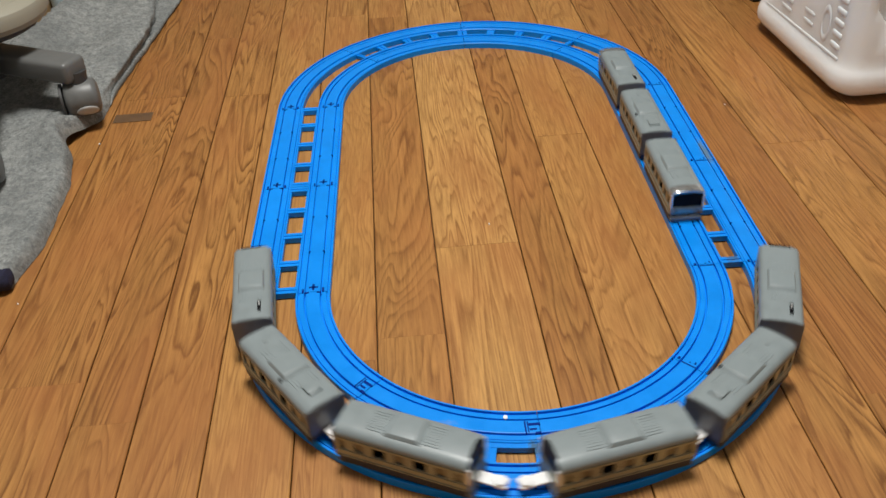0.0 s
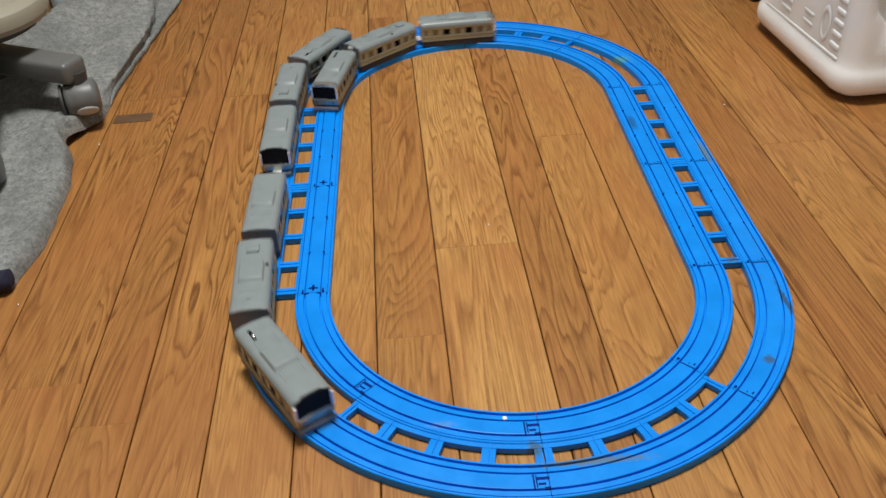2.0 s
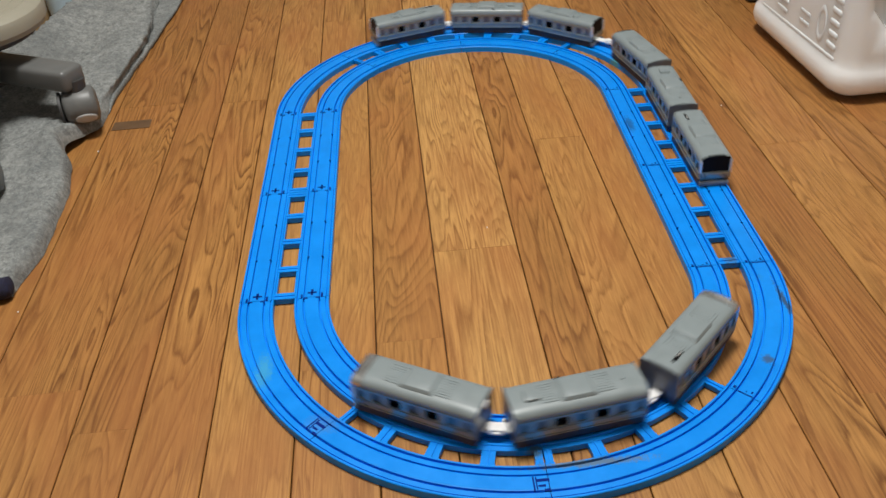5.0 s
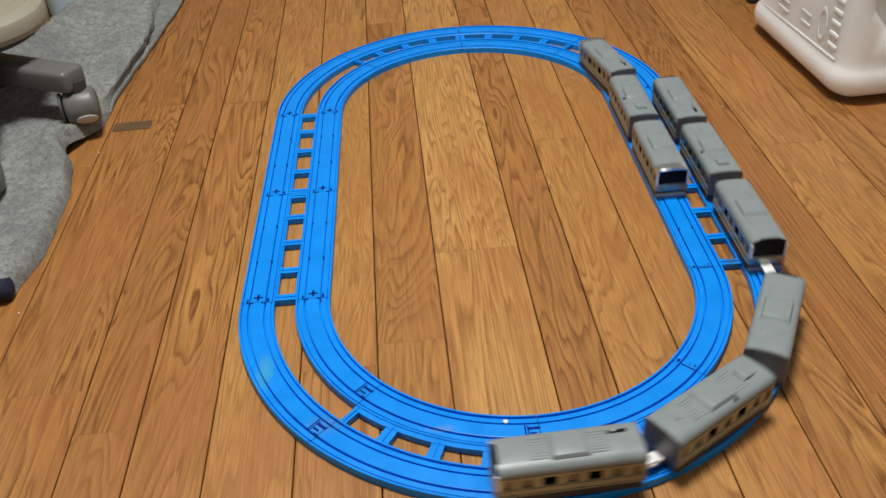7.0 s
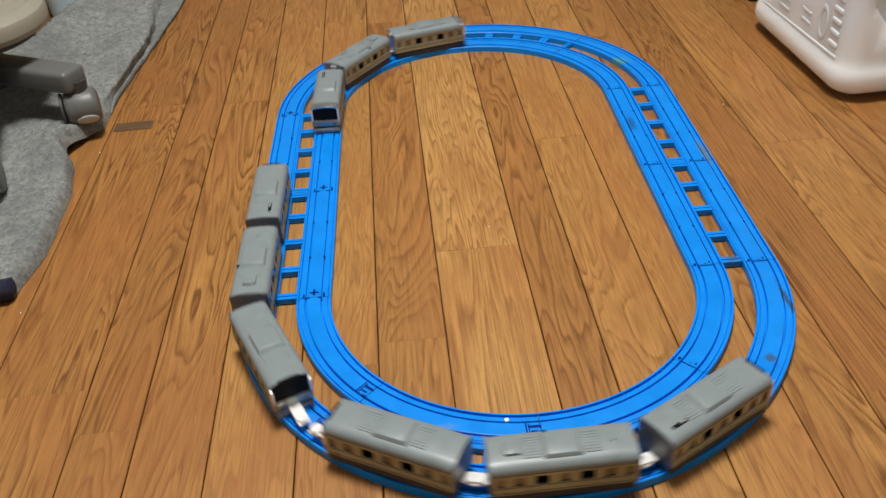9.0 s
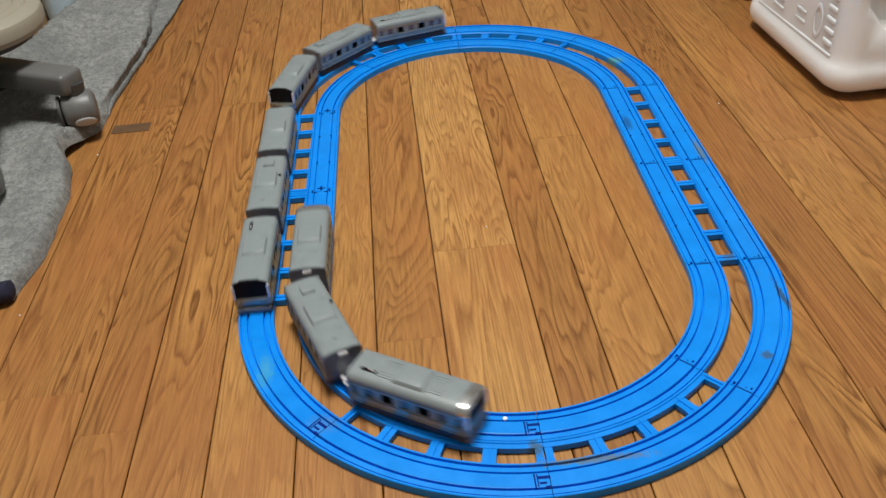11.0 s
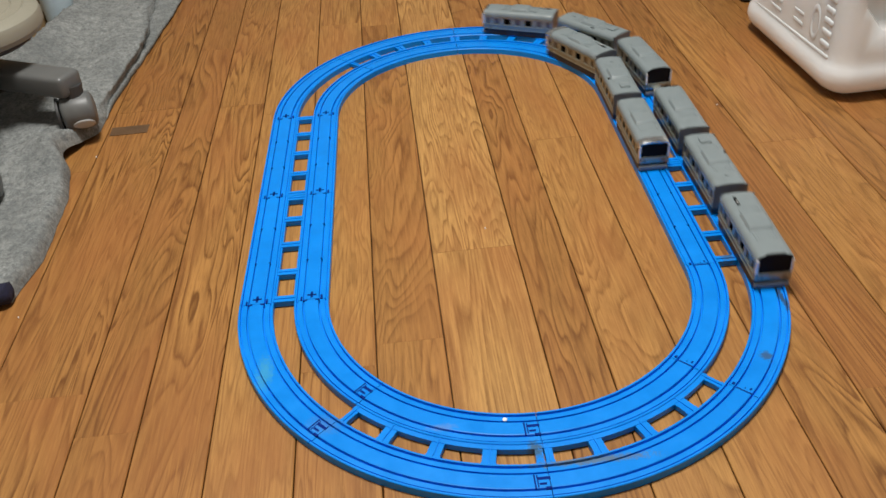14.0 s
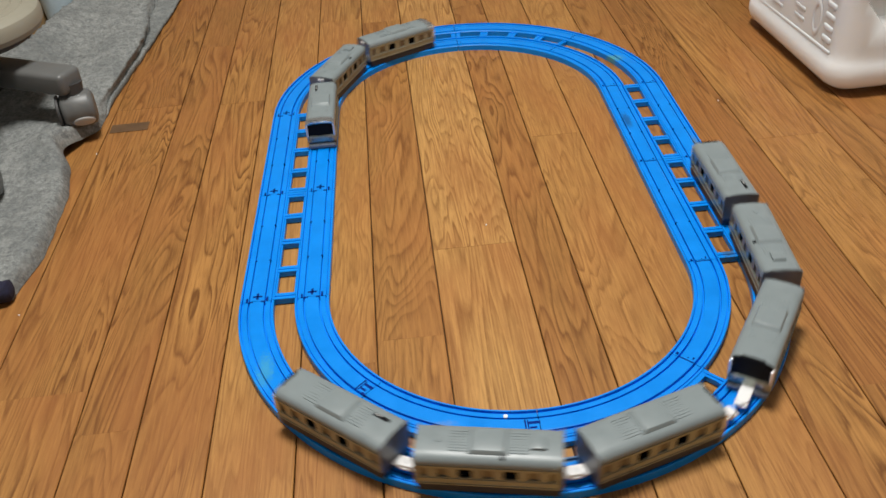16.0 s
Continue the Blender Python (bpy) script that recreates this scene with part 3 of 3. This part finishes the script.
def along(keys, t):
    """Smooth value between the keys."""
    k = 0
    while k < len(keys) - 2 and t > keys[k + 1][0]:
        k += 1

    def slope(i):
        a, b = keys[max(i - 1, 0)], keys[min(i + 1, len(keys) - 1)]
        return (b[1] - a[1]) / (b[0] - a[0])
    (ta, va), (tb, vb) = keys[k], keys[k + 1]
    d = tb - ta
    u = (t - ta) / d
    return va * (1 + 2 * u) * (1 - u) ** 2 + slope(k) * d * u * (1 - u) ** 2 + vb * u * u * (3 - 2 * u) + slope(k + 1) * d * u * u * (u - 1)


def car_pose(s, r, facing):
    a, b = on_track(s + facing * 0.035, r), on_track(s - facing * 0.035, r)
    c, d = (a + b) / 2, a - b
    return pose(c.x, c.y, 0, 0, 0, math.degrees(math.atan2(d.y, d.x)))


def trains():
    """Each car with its oval, its lag behind the leading car, and the way it faces (+1 counter-clockwise)."""
    def kind(label, *how):
        return tagged(train_car(*how), label, "toy train car", "cars of the trains")
    here = pose(0, 0, 0)
    motor_in = kind("silver toy train end car with switch and bright brow on track", True, True, False, True)
    tail_in = kind("silver toy train end car with bright brow on blue track", True, False, False, True)
    middle = kind("silver toy train middle car with square roof vent on track", False, False)
    motor = kind("silver toy train end car with grey roof switch on track", True, True, False)
    tail = kind("silver toy train end car with black windscreen on track", True, False, True)
    middle_in = kind("silver toy train middle car with white end tab on track", False, False)
    for ob in (middle_in, tail_in):
        part("end_tab", box(-CAR_L / 2 - 0.0022, -CAR_L / 2 - 0.0004, -0.0046, 0.0046, 0.0440, 0.0475, bevel=0.0004), WHITE, ob, "white moulded end tab")
    out = [(motor_in, INNER, R_IN, 0.0, 1), (middle_in, INNER, R_IN, -SPACING, -1), (tail_in, INNER, R_IN, -2 * SPACING, -1)]
    for ob, lag, facing in ((motor, 0, -1), (middle, SPACING, 1), (tail, 2 * SPACING, 1), (copy_thing(tail, here), 2 * SPACING + SET_GAP, -1),
                            (copy_thing(middle, here), 3 * SPACING + SET_GAP, -1), (copy_thing(motor, here), 4 * SPACING + SET_GAP, 1)):
        out.append((ob, OUTER, R_OUT, lag, facing))
    for ob, keys, r, lag, facing in out:
        ob.matrix_basis = car_pose(along(keys, 0) + lag, r, facing)
    return out


# ---------------------------------------------------------------- things round the track
def between(keys, y):
    if y <= keys[0][0]:
        return keys[0][1]
    for (a, va), (b, vb) in zip(keys, keys[1:]):
        if y <= b:
            u = (y - a) / (b - a)
            u = u * u * (3 - 2 * u)
            return va + (vb - va) * u
    return keys[-1][1]


# the rug's wavy edge: y, x
RUG_EDGE = ((-0.165, -0.556), (-0.08, -0.545), (0.04, -0.551), (0.11, -0.564), (0.160, -0.584), (0.205, -0.570), (0.245, -0.556), (0.33, -0.556), (0.425, -0.550), (0.50, -0.543), (0.592, -0.536), (0.727, -0.527), (1.2, -0.49))
# the flat hem that shows beside the pile: y, width
HEM = ((0.28, 0.004), (0.46, 0.005), (0.52, 0.007), (0.586, 0.016), (0.70, 0.040), (0.90, 0.07))


def rug_far_side(y):
    """The far edge of the rug, which stands up in a crest."""
    return between(((0.30, -1.33), (0.40, -0.760)), y) if y < 0.40 else -0.760 + (y - 0.40) * 0.187


def rug():
    base = tagged(new("rug"), "grey mottled pile rug with navy binding and rumpled edge", "rug")
    bm = bmesh.new()
    us = [0, 0.0015, 0.004, 0.007, 0.010, 0.013, 0.016, 0.020, 0.024, 0.028, 0.033, 0.038, 0.043, 0.049, 0.055] + [0.062 + 0.0075 * i for i in range(34)] + [0.36, 0.44, 0.52, 0.59, 0.64, 0.68, 0.71, 0.735, 0.755, 0.77, 0.78]
    rows, y = [], -0.165
    while y < 1.2:
        row = []
        e = between(RUG_EDGE, y) + 0.0012 * noise.noise((y * 40, 0, 0)) + 0.0007 * noise.noise((y * 220, 3, 0))
        fold = math.exp(-((y - 0.165) / 0.045) ** 2)
        crease = between(HEM, y)
        wide = e - rug_far_side(y)
        for u in us:
            u = u if u <= 0.055 else 0.055 + (u - 0.055) * (wide - 0.055) / (us[-1] - 0.055)
            h = 0.021 * (1 - math.exp(-u / 0.0034))
            h += fold * 0.022 * math.exp(-((u - 0.016) / 0.026) ** 2)
            if y > 0.27:
                a = min(1.0, (y - 0.27) / 0.08)
                k = min(1.0, max(0.0, (u - crease - 0.0030) / 0.004))
                h = h * (1 - a) + a * (0.003 + (h + 0.006 - 0.003) * k ** 0.6)
            h += 0.010 * noise.noise((y * 7, u * 9, 2)) * min(1, u / 0.05)
            h += 0.024 * math.exp(-((u - wide + 0.010) / 0.040) ** 2) * min(1.0, max(0.0, (y - 0.30) / 0.12))
            if u > wide - 1e-6:
                h = 0.001
            f = min(1.0, u / 0.004)
            if y > 0.27:
                f *= max(0.15, k)
            h += f * (0.0032 * noise.noise((y * 80, u * 80, 5)) + 0.0022 * noise.noise((y * 210, u * 210, 9)))
            over = 0.013 * a * k * math.exp(-((u - crease - 0.007) / 0.012) ** 2) if y > 0.27 else 0.0
            row.append(bm.verts.new((e + over - (max(u, 0.006 * a + 0.0001 * u) if y > 0.27 else u), y, max(h, 0.0008 + 0.006 * fold * (u < 0.003)))))
        rows.append(row)
        y += 0.0042 if y < 0.75 else 0.03
    for a, b in zip(rows, rows[1:]):
        for i in range(len(us) - 1):
            bm.faces.new((a[i], a[i + 1], b[i + 1], b[i]))
    # underside, so that the rug has a body
    low = [[bm.verts.new((v.co.x + d, v.co.y, 0.0004)) for v, d in ((r[0], -0.08), (r[-1], 0))] for r in (rows[0], rows[-1])]
    bm.faces.new((low[0][0], low[0][1], low[1][1], low[1][0]))
    part("pile_surface", bm, RUG, base, smooth=True, angle=3.0)
    # the hem, doubled over along the rumpled stretch
    bm = bmesh.new()
    rings, y, seg = [], 0.285, 18
    while y < 1.19:
        e = between(RUG_EDGE, y) + 0.0012 * noise.noise((y * 40, 0, 0))
        half = between(HEM, y) / 2 + 0.001
        top = 0.0048 * min(1.0, 0.35 + (y - 0.285) / 0.07)
        ring = []
        for j in range(seg):
            b = 2 * math.pi * j / seg
            cx, cz = math.cos(b), math.sin(b)
            rough = 1 + 0.05 * noise.noise((y * 90, b * 1.5, 4)) + 0.03 * noise.noise((y * 230, b * 4, 8))
            ring.append(bm.verts.new((e - half + half * rough * math.copysign(abs(cx) ** 0.75, cx), y, max(0.0008, top + top * rough * math.copysign(abs(cz) ** 0.75, cz)))))
        rings.append(ring)
        y += 0.0042 if y < 0.75 else 0.03
    for a, b in zip(rings, rings[1:]):
        for i in range(seg):
            bm.faces.new((a[i], b[i], b[(i + 1) % seg], a[(i + 1) % seg]))
    bm.faces.new(rings[0])
    bm.faces.new(rings[-1][::-1])
    bmesh.ops.recalc_face_normals(bm, faces=bm.faces[:])
    part("folded_hem", bm, RUG, base, smooth=True, angle=3.0)
    bm = bmesh.new()
    n, seg = 26, 10
    rings = []
    for i in range(n + 1):
        x = -0.5535 - 0.78 * (i / n) ** 1.6
        c = Vector((x, -0.163 - 0.02 * (i / n) + 0.002 * math.sin(i * 1.3), 0.0130))
        k = 0.55 if i == 0 else 1.0
        rings.append([bm.verts.new(c + Vector((0, 0.014 * k * math.cos(a), 0.0125 * k * math.sin(a)))) for a in (2 * math.pi * j / seg for j in range(seg))])
    for a, b in zip(rings, rings[1:]):
        for i in range(seg):
            bm.faces.new((a[i], a[(i + 1) % seg], b[(i + 1) % seg], b[i]))
    bm.faces.new(rings[0][::-1])
    bm.faces.new(rings[-1])
    part("binding", bm, NAVY, base, "navy cloth binding", smooth=True)


def lathe(profile, seg=64):
    bm = bmesh.new()
    rings = []
    for r, z in profile:
        if r < 1e-6:
            rings.append([bm.verts.new((0, 0, z))])
        else:
            rings.append([bm.verts.new((r * math.cos(2 * math.pi * i / seg), r * math.sin(2 * math.pi * i / seg), z)) for i in range(seg)])
    for a, b in zip(rings, rings[1:]):
        for i in range(seg):
            j = (i + 1) % seg
            f = [a[i % len(a)], a[j % len(a)], b[j % len(b)], b[i % len(b)]]
            f = list(dict.fromkeys(f))
            if len(f) > 2:
                bm.faces.new(f)
    return bm


def caster(parent, x, y, turn, base):
    m = pose(x, y, base, 0, 0, turn) @ Matrix.Scale(0.9, 4)
    bm = bmesh.new()
    tube_into(bm, (-0.025, 0, 0.029), (0.027, 0, 0.029), 0.029, seg=40, bevel=0.009)
    bm.transform(m)
    hood = part("caster", bm, CASTER, parent, "grey hooded plastic caster", smooth=True, angle=0.9)
    bm = bmesh.new()
    tube_into(bm, (-0.0305, 0, 0.028), (-0.0260, 0, 0.028), 0.027, seg=32, bevel=0.001)
    bm.transform(m)
    part("wheel", bm, DARKGREY, hood, "dark caster wheel")
    bm = bmesh.new()
    bmesh.ops.create_uvsphere(bm, u_segments=20, v_segments=10, radius=1.0)
    bm.transform(m @ Matrix.Translation((0.006, -0.0256, 0.0160)) @ Matrix.Rotation(radians(-62), 4, "X") @ Matrix.Diagonal((0.0175, 0.0100, 0.0030, 1)))
    part("cap", bm, CASTER_CAP, hood, "pale grey oval cap", smooth=True)
    bm = bmesh.new()
    tube_into(bm, (0, 0.004, 0.050), (0, 0.006, 0.072), 0.016, 0.018, seg=20)
    bm.transform(m)
    part("stem", bm, DARKGREY, hood, "dark caster stem")


def stool():
    base = tagged(new("rolling_stool"), "low cream plastic round stool on grey casters standing on rug", "stool")
    bm = lathe([(0, 0.137), (0.060, 0.137), (0.0615, 0.1358), (0.063, 0.137), (0.078, 0.137), (0.0795, 0.1356), (0.081, 0.137), (0.096, 0.1365), (0.0975, 0.135), (0.099, 0.136),
                (0.112, 0.134), (0.119, 0.129), (0.122, 0.122), (0.1215, 0.108), (0.116, 0.099), (0.105, 0.096), (0, 0.096)], 96)
    bm.transform(pose(-0.722, 0.296, 0.0557) @ Matrix.Scale(0.907, 4))
    part("seat", bm, BEIGE, base, "cream plastic seat with ring grooves", smooth=True, angle=0.5)
    bm = lathe([(0, 0.133), (0.088, 0.133), (0.092, 0.136), (0.092, 0.144), (0, 0.144)], 48)
    bm.transform(pose(-0.722, 0.296, 0))
    part("underside", bm, DARKGREY, base, "dark underside of the seat", smooth=True, angle=0.5)
    hub = Vector((-0.722, 0.296, 0))
    bm = lathe([(0, 0.060), (0.030, 0.060), (0.034, 0.066), (0.034, 0.098), (0.024, 0.104), (0.022, 0.146), (0, 0.146)], 32)
    bm.transform(pose(hub.x, hub.y, 0))
    part("column", bm, DARKGREY, base, "dark grey column", smooth=True, angle=0.5)
    for x, y, turn in ((-0.571, 0.225, 16), (-0.650, 0.040, 14), (-0.80, 0.46, 30), (-0.88, 0.42, -20), (-0.89, 0.18, 10)):
        d = Vector((x, y, 0)) - hub
        bm = bmesh.new()
        box_into(bm, 0.01, d.length + 0.006, -0.022, 0.022, 0.074, 0.106, bevel=0.007, segments=3)
        bm.transform(Matrix.Translation(hub) @ Matrix.Rotation(math.atan2(d.y, d.x), 4, "Z"))
        part("leg", bm, CASTER, base, smooth=True)
        caster(base, x, y, turn, 0.0205)


def jug():
    x0, x1, y0, y1, h = 0.497, 0.770, 0.130, 0.445, 0.36
    base = tagged(new("water_jug"), "milky white plastic water jug with moulded ribs on floor", "jug")
    base.matrix_basis = Matrix.Translation((0.50, 0.30, 0)) @ Matrix.Rotation(radians(3.0), 4, "Z") @ Matrix.Translation((-0.50, -0.30, 0))
    bm = bmesh.new()
    rad, rings = 0.038, []
    for z, inset in ((0.0008, 0.034), (0.0030, 0.023), (0.0075, 0.0140), (0.014, 0.0040), (0.022, -0.002), (0.030, -0.0045), (0.038, -0.0042), (0.0445, -0.0028), (0.0485, 0.0002), (0.0525, 0.0026), (0.058, 0.0036), (0.070, 0.0034), (0.12, 0.0030), (0.25, 0.0030), (h - 0.03, 0.004), (h - 0.012, 0.010), (h, 0.03)):
        ring = []
        for cx, cy, a0 in ((x1 - rad, y1 - rad, 0), (x0 + rad, y1 - rad, 90), (x0 + rad, y0 + rad, 180), (x1 - rad, y0 + rad, 270)):
            for i in range(11):
                a = radians(a0 + 9 * i)
                ring.append(bm.verts.new((cx + (rad - inset) * math.cos(a), cy + (rad - inset) * math.sin(a), z)))
        rings.append(ring)
    for ra, rb in zip(rings, rings[1:]):
        for i in range(len(ra)):
            bm.faces.new((ra[i - 1], ra[i], rb[i], rb[i - 1]))
    bm.faces.new(rings[0][::-1])
    bm.faces.new(rings[-1])
    tank = part("tank", bm, JUG, base, smooth=True, angle=0.9)
    # the grip recess in the front
    bm = bmesh.new()
    outline = ((0.512, 0.215), (0.520, 0.132), (0.548, 0.099), (0.735, 0.096), (0.735, 0.215))
    near, far = [[bm.verts.new((x + d, y, z + d)) for x, z in outline] for y, d in ((0.10, 0.0), (0.156, 0.010))]
    bm.faces.new(near)
    bm.faces.new(far[::-1])
    for i in range(len(outline)):
        bm.faces.new((near[i - 1], near[i], far[i], far[i - 1]))
    cutter = mesh_object("cutter", bm, JUG, base)
    cut = tank.modifiers.new("recess", "BOOLEAN")
    cut.object, cut.operation = cutter, "DIFFERENCE"
    shape = bpy.data.meshes.new_from_object(tank.evaluated_get(bpy.context.evaluated_depsgraph_get()))
    tank.modifiers.clear()
    tank.data = shape
    bpy.data.objects.remove(cutter)
    t = x0 + 0.0019
    # moulded frame and ribs on the long side
    bm = bmesh.new()
    box_into(bm, t, x0 + 0.012, 0.162, 0.402, 0.052, 0.058, bevel=0.002, m=Matrix.Translation((0, 0.285, 0.05)) @ Matrix.Rotation(radians(-1.4), 4, "X") @ Matrix.Translation((0, -0.285, -0.05)))
    part("frame_ridge", bm, JUG_RELIEF, base, smooth=True)
    for k in range(8):
        z = 0.068 + 0.0165 * k
        bm = bmesh.new()
        box_into(bm, t - 0.0006, x0 + 0.012, 0.164, 0.190, z, z + 0.0105, bevel=0.0035, segments=3)
        part("rib", bm, JUG_RELIEF, base, smooth=True)
    # embossed maker's mark, as plain shapes
    bm = bmesh.new()
    seg = 24
    rings = []
    for i in range(seg):
        a = 2 * math.pi * i / seg
        ring = []
        for j in range(6):
            b = 2 * math.pi * j / 6
            rr = 1 + 0.26 * math.cos(b)
            ring.append(bm.verts.new((x0 + 0.0030 - 0.0013 * math.sin(b), 0.212 + 0.011 * rr * math.cos(a), 0.092 + 0.022 * rr * math.sin(a))))
        rings.append(ring)
    for i in range(seg):
        a, b = rings[i], rings[(i + 1) % seg]
        for j in range(6):
            bm.faces.new((a[j], a[(j + 1) % 6], b[(j + 1) % 6], b[j]))
    part("embossed_ring", bm, JUG_RELIEF, base, smooth=True)
    for y, z, wy, hz in ((0.262, 0.075, 0.030, 0.006), (0.262, 0.090, 0.030, 0.006), (0.335, 0.070, 0.034, 0.006), (0.335, 0.084, 0.034, 0.006), (0.335, 0.098, 0.034, 0.006)):
        bm = bmesh.new()
        box_into(bm, t, x0 + 0.004, y - wy / 2, y + wy / 2, z - hz / 2, z + hz / 2, bevel=0.0015)
        part("embossed_bar", bm, JUG_RELIEF, base, smooth=True)


def tape():
    bm = bmesh.new()
    box_into(bm, -0.028, 0.028, -0.013, 0.013, 0.0003, 0.0007)
    ob = tagged(mesh_object("tape_strip", bm, TAPE), "brown translucent tape strip stuck on the floor", "tape")
    ob.matrix_world = pose(-0.512, 0.241, 0, 0, 0, 2)


def cabinet():
    base = tagged(new("wooden_cabinet"), "low tan wooden cabinet standing beside the rug", "cabinet")
    part("carcass", box(-1.10, -0.766, 0.640, 0.830, 0.006, 0.42, bevel=0.002), TAN, base)
    part("plinth", box(-1.09, -0.771, 0.648, 0.822, 0.0, 0.0065), TAN, base)


def tub():
    bm = lathe([(0, 0.02), (0.022, 0.02), (0.026, 0.024), (0.034, 0.14), (0.037, 0.143), (0.034, 0.146), (0.030, 0.14), (0.023, 0.03), (0, 0.028)], 40)
    ob = tagged(mesh_object("plastic_tub", bm, PALEBLUE, smooth=True, angle=0.6), "pale blue plastic tub standing beside the rug", "tub")
    ob.matrix_world = pose(-0.737, 0.706, -0.0195)


def dark_box():
    bm = box(0.523, 0.62, 0.536, 0.66, 0.0006, 0.05, bevel=0.008, segments=3)
    base = tagged(mesh_object("dark_case", bm, DARKTHING, smooth=True), "small dark green plastic case lying behind the jug", "case")
    bm = bmesh.new()
    tube_into(bm, (0.541, 0.5352, 0.026), (0.541, 0.5375, 0.026), 0.005, seg=16)
    part("button", bm, WHITE, base, "pale round button")


def crumbs():
    for x, y, r in ((-0.0125, -0.101, 0.0011), (-0.543, 0.165, 0.0012), (-0.541, -0.192, 0.001), (0.355, 0.160, 0.0012)):
        bm = bmesh.new()
        bmesh.ops.create_icosphere(bm, subdivisions=1, radius=r)
        for v in bm.verts:
            v.co *= 1 + 0.4 * noise.noise(v.co * 900)
        ob = tagged(mesh_object("crumb", bm, WHITE), "tiny white crumb lying on the floor", "crumb", "crumbs on the floor")
        ob.matrix_world = pose(x, y, r * 0.75)
    bm = bmesh.new()
    tube_into(bm, (-0.03, -0.418, RAIL_H - 0.0012), (-0.03, -0.418, RAIL_H + 0.0004), 0.0022, seg=10)
    tagged(mesh_object("crumb", bm, WHITE), "tiny white crumb lying on the blue track", "crumb", "crumbs on the floor")


def surroundings():
    rug()
    stool()
    jug()
    tape()
    cabinet()
    tub()
    dark_box()
    crumbs()


floor_slab = room()
track()
CARS = trains()
surroundings()
planks(floor_slab)


def motions():
    for ob, keys, r, lag, facing in CARS:
        walk(ob, [(i / 10, car_pose(along(keys, i / 10) + lag, r, facing)) for i in range(161)])


motions()
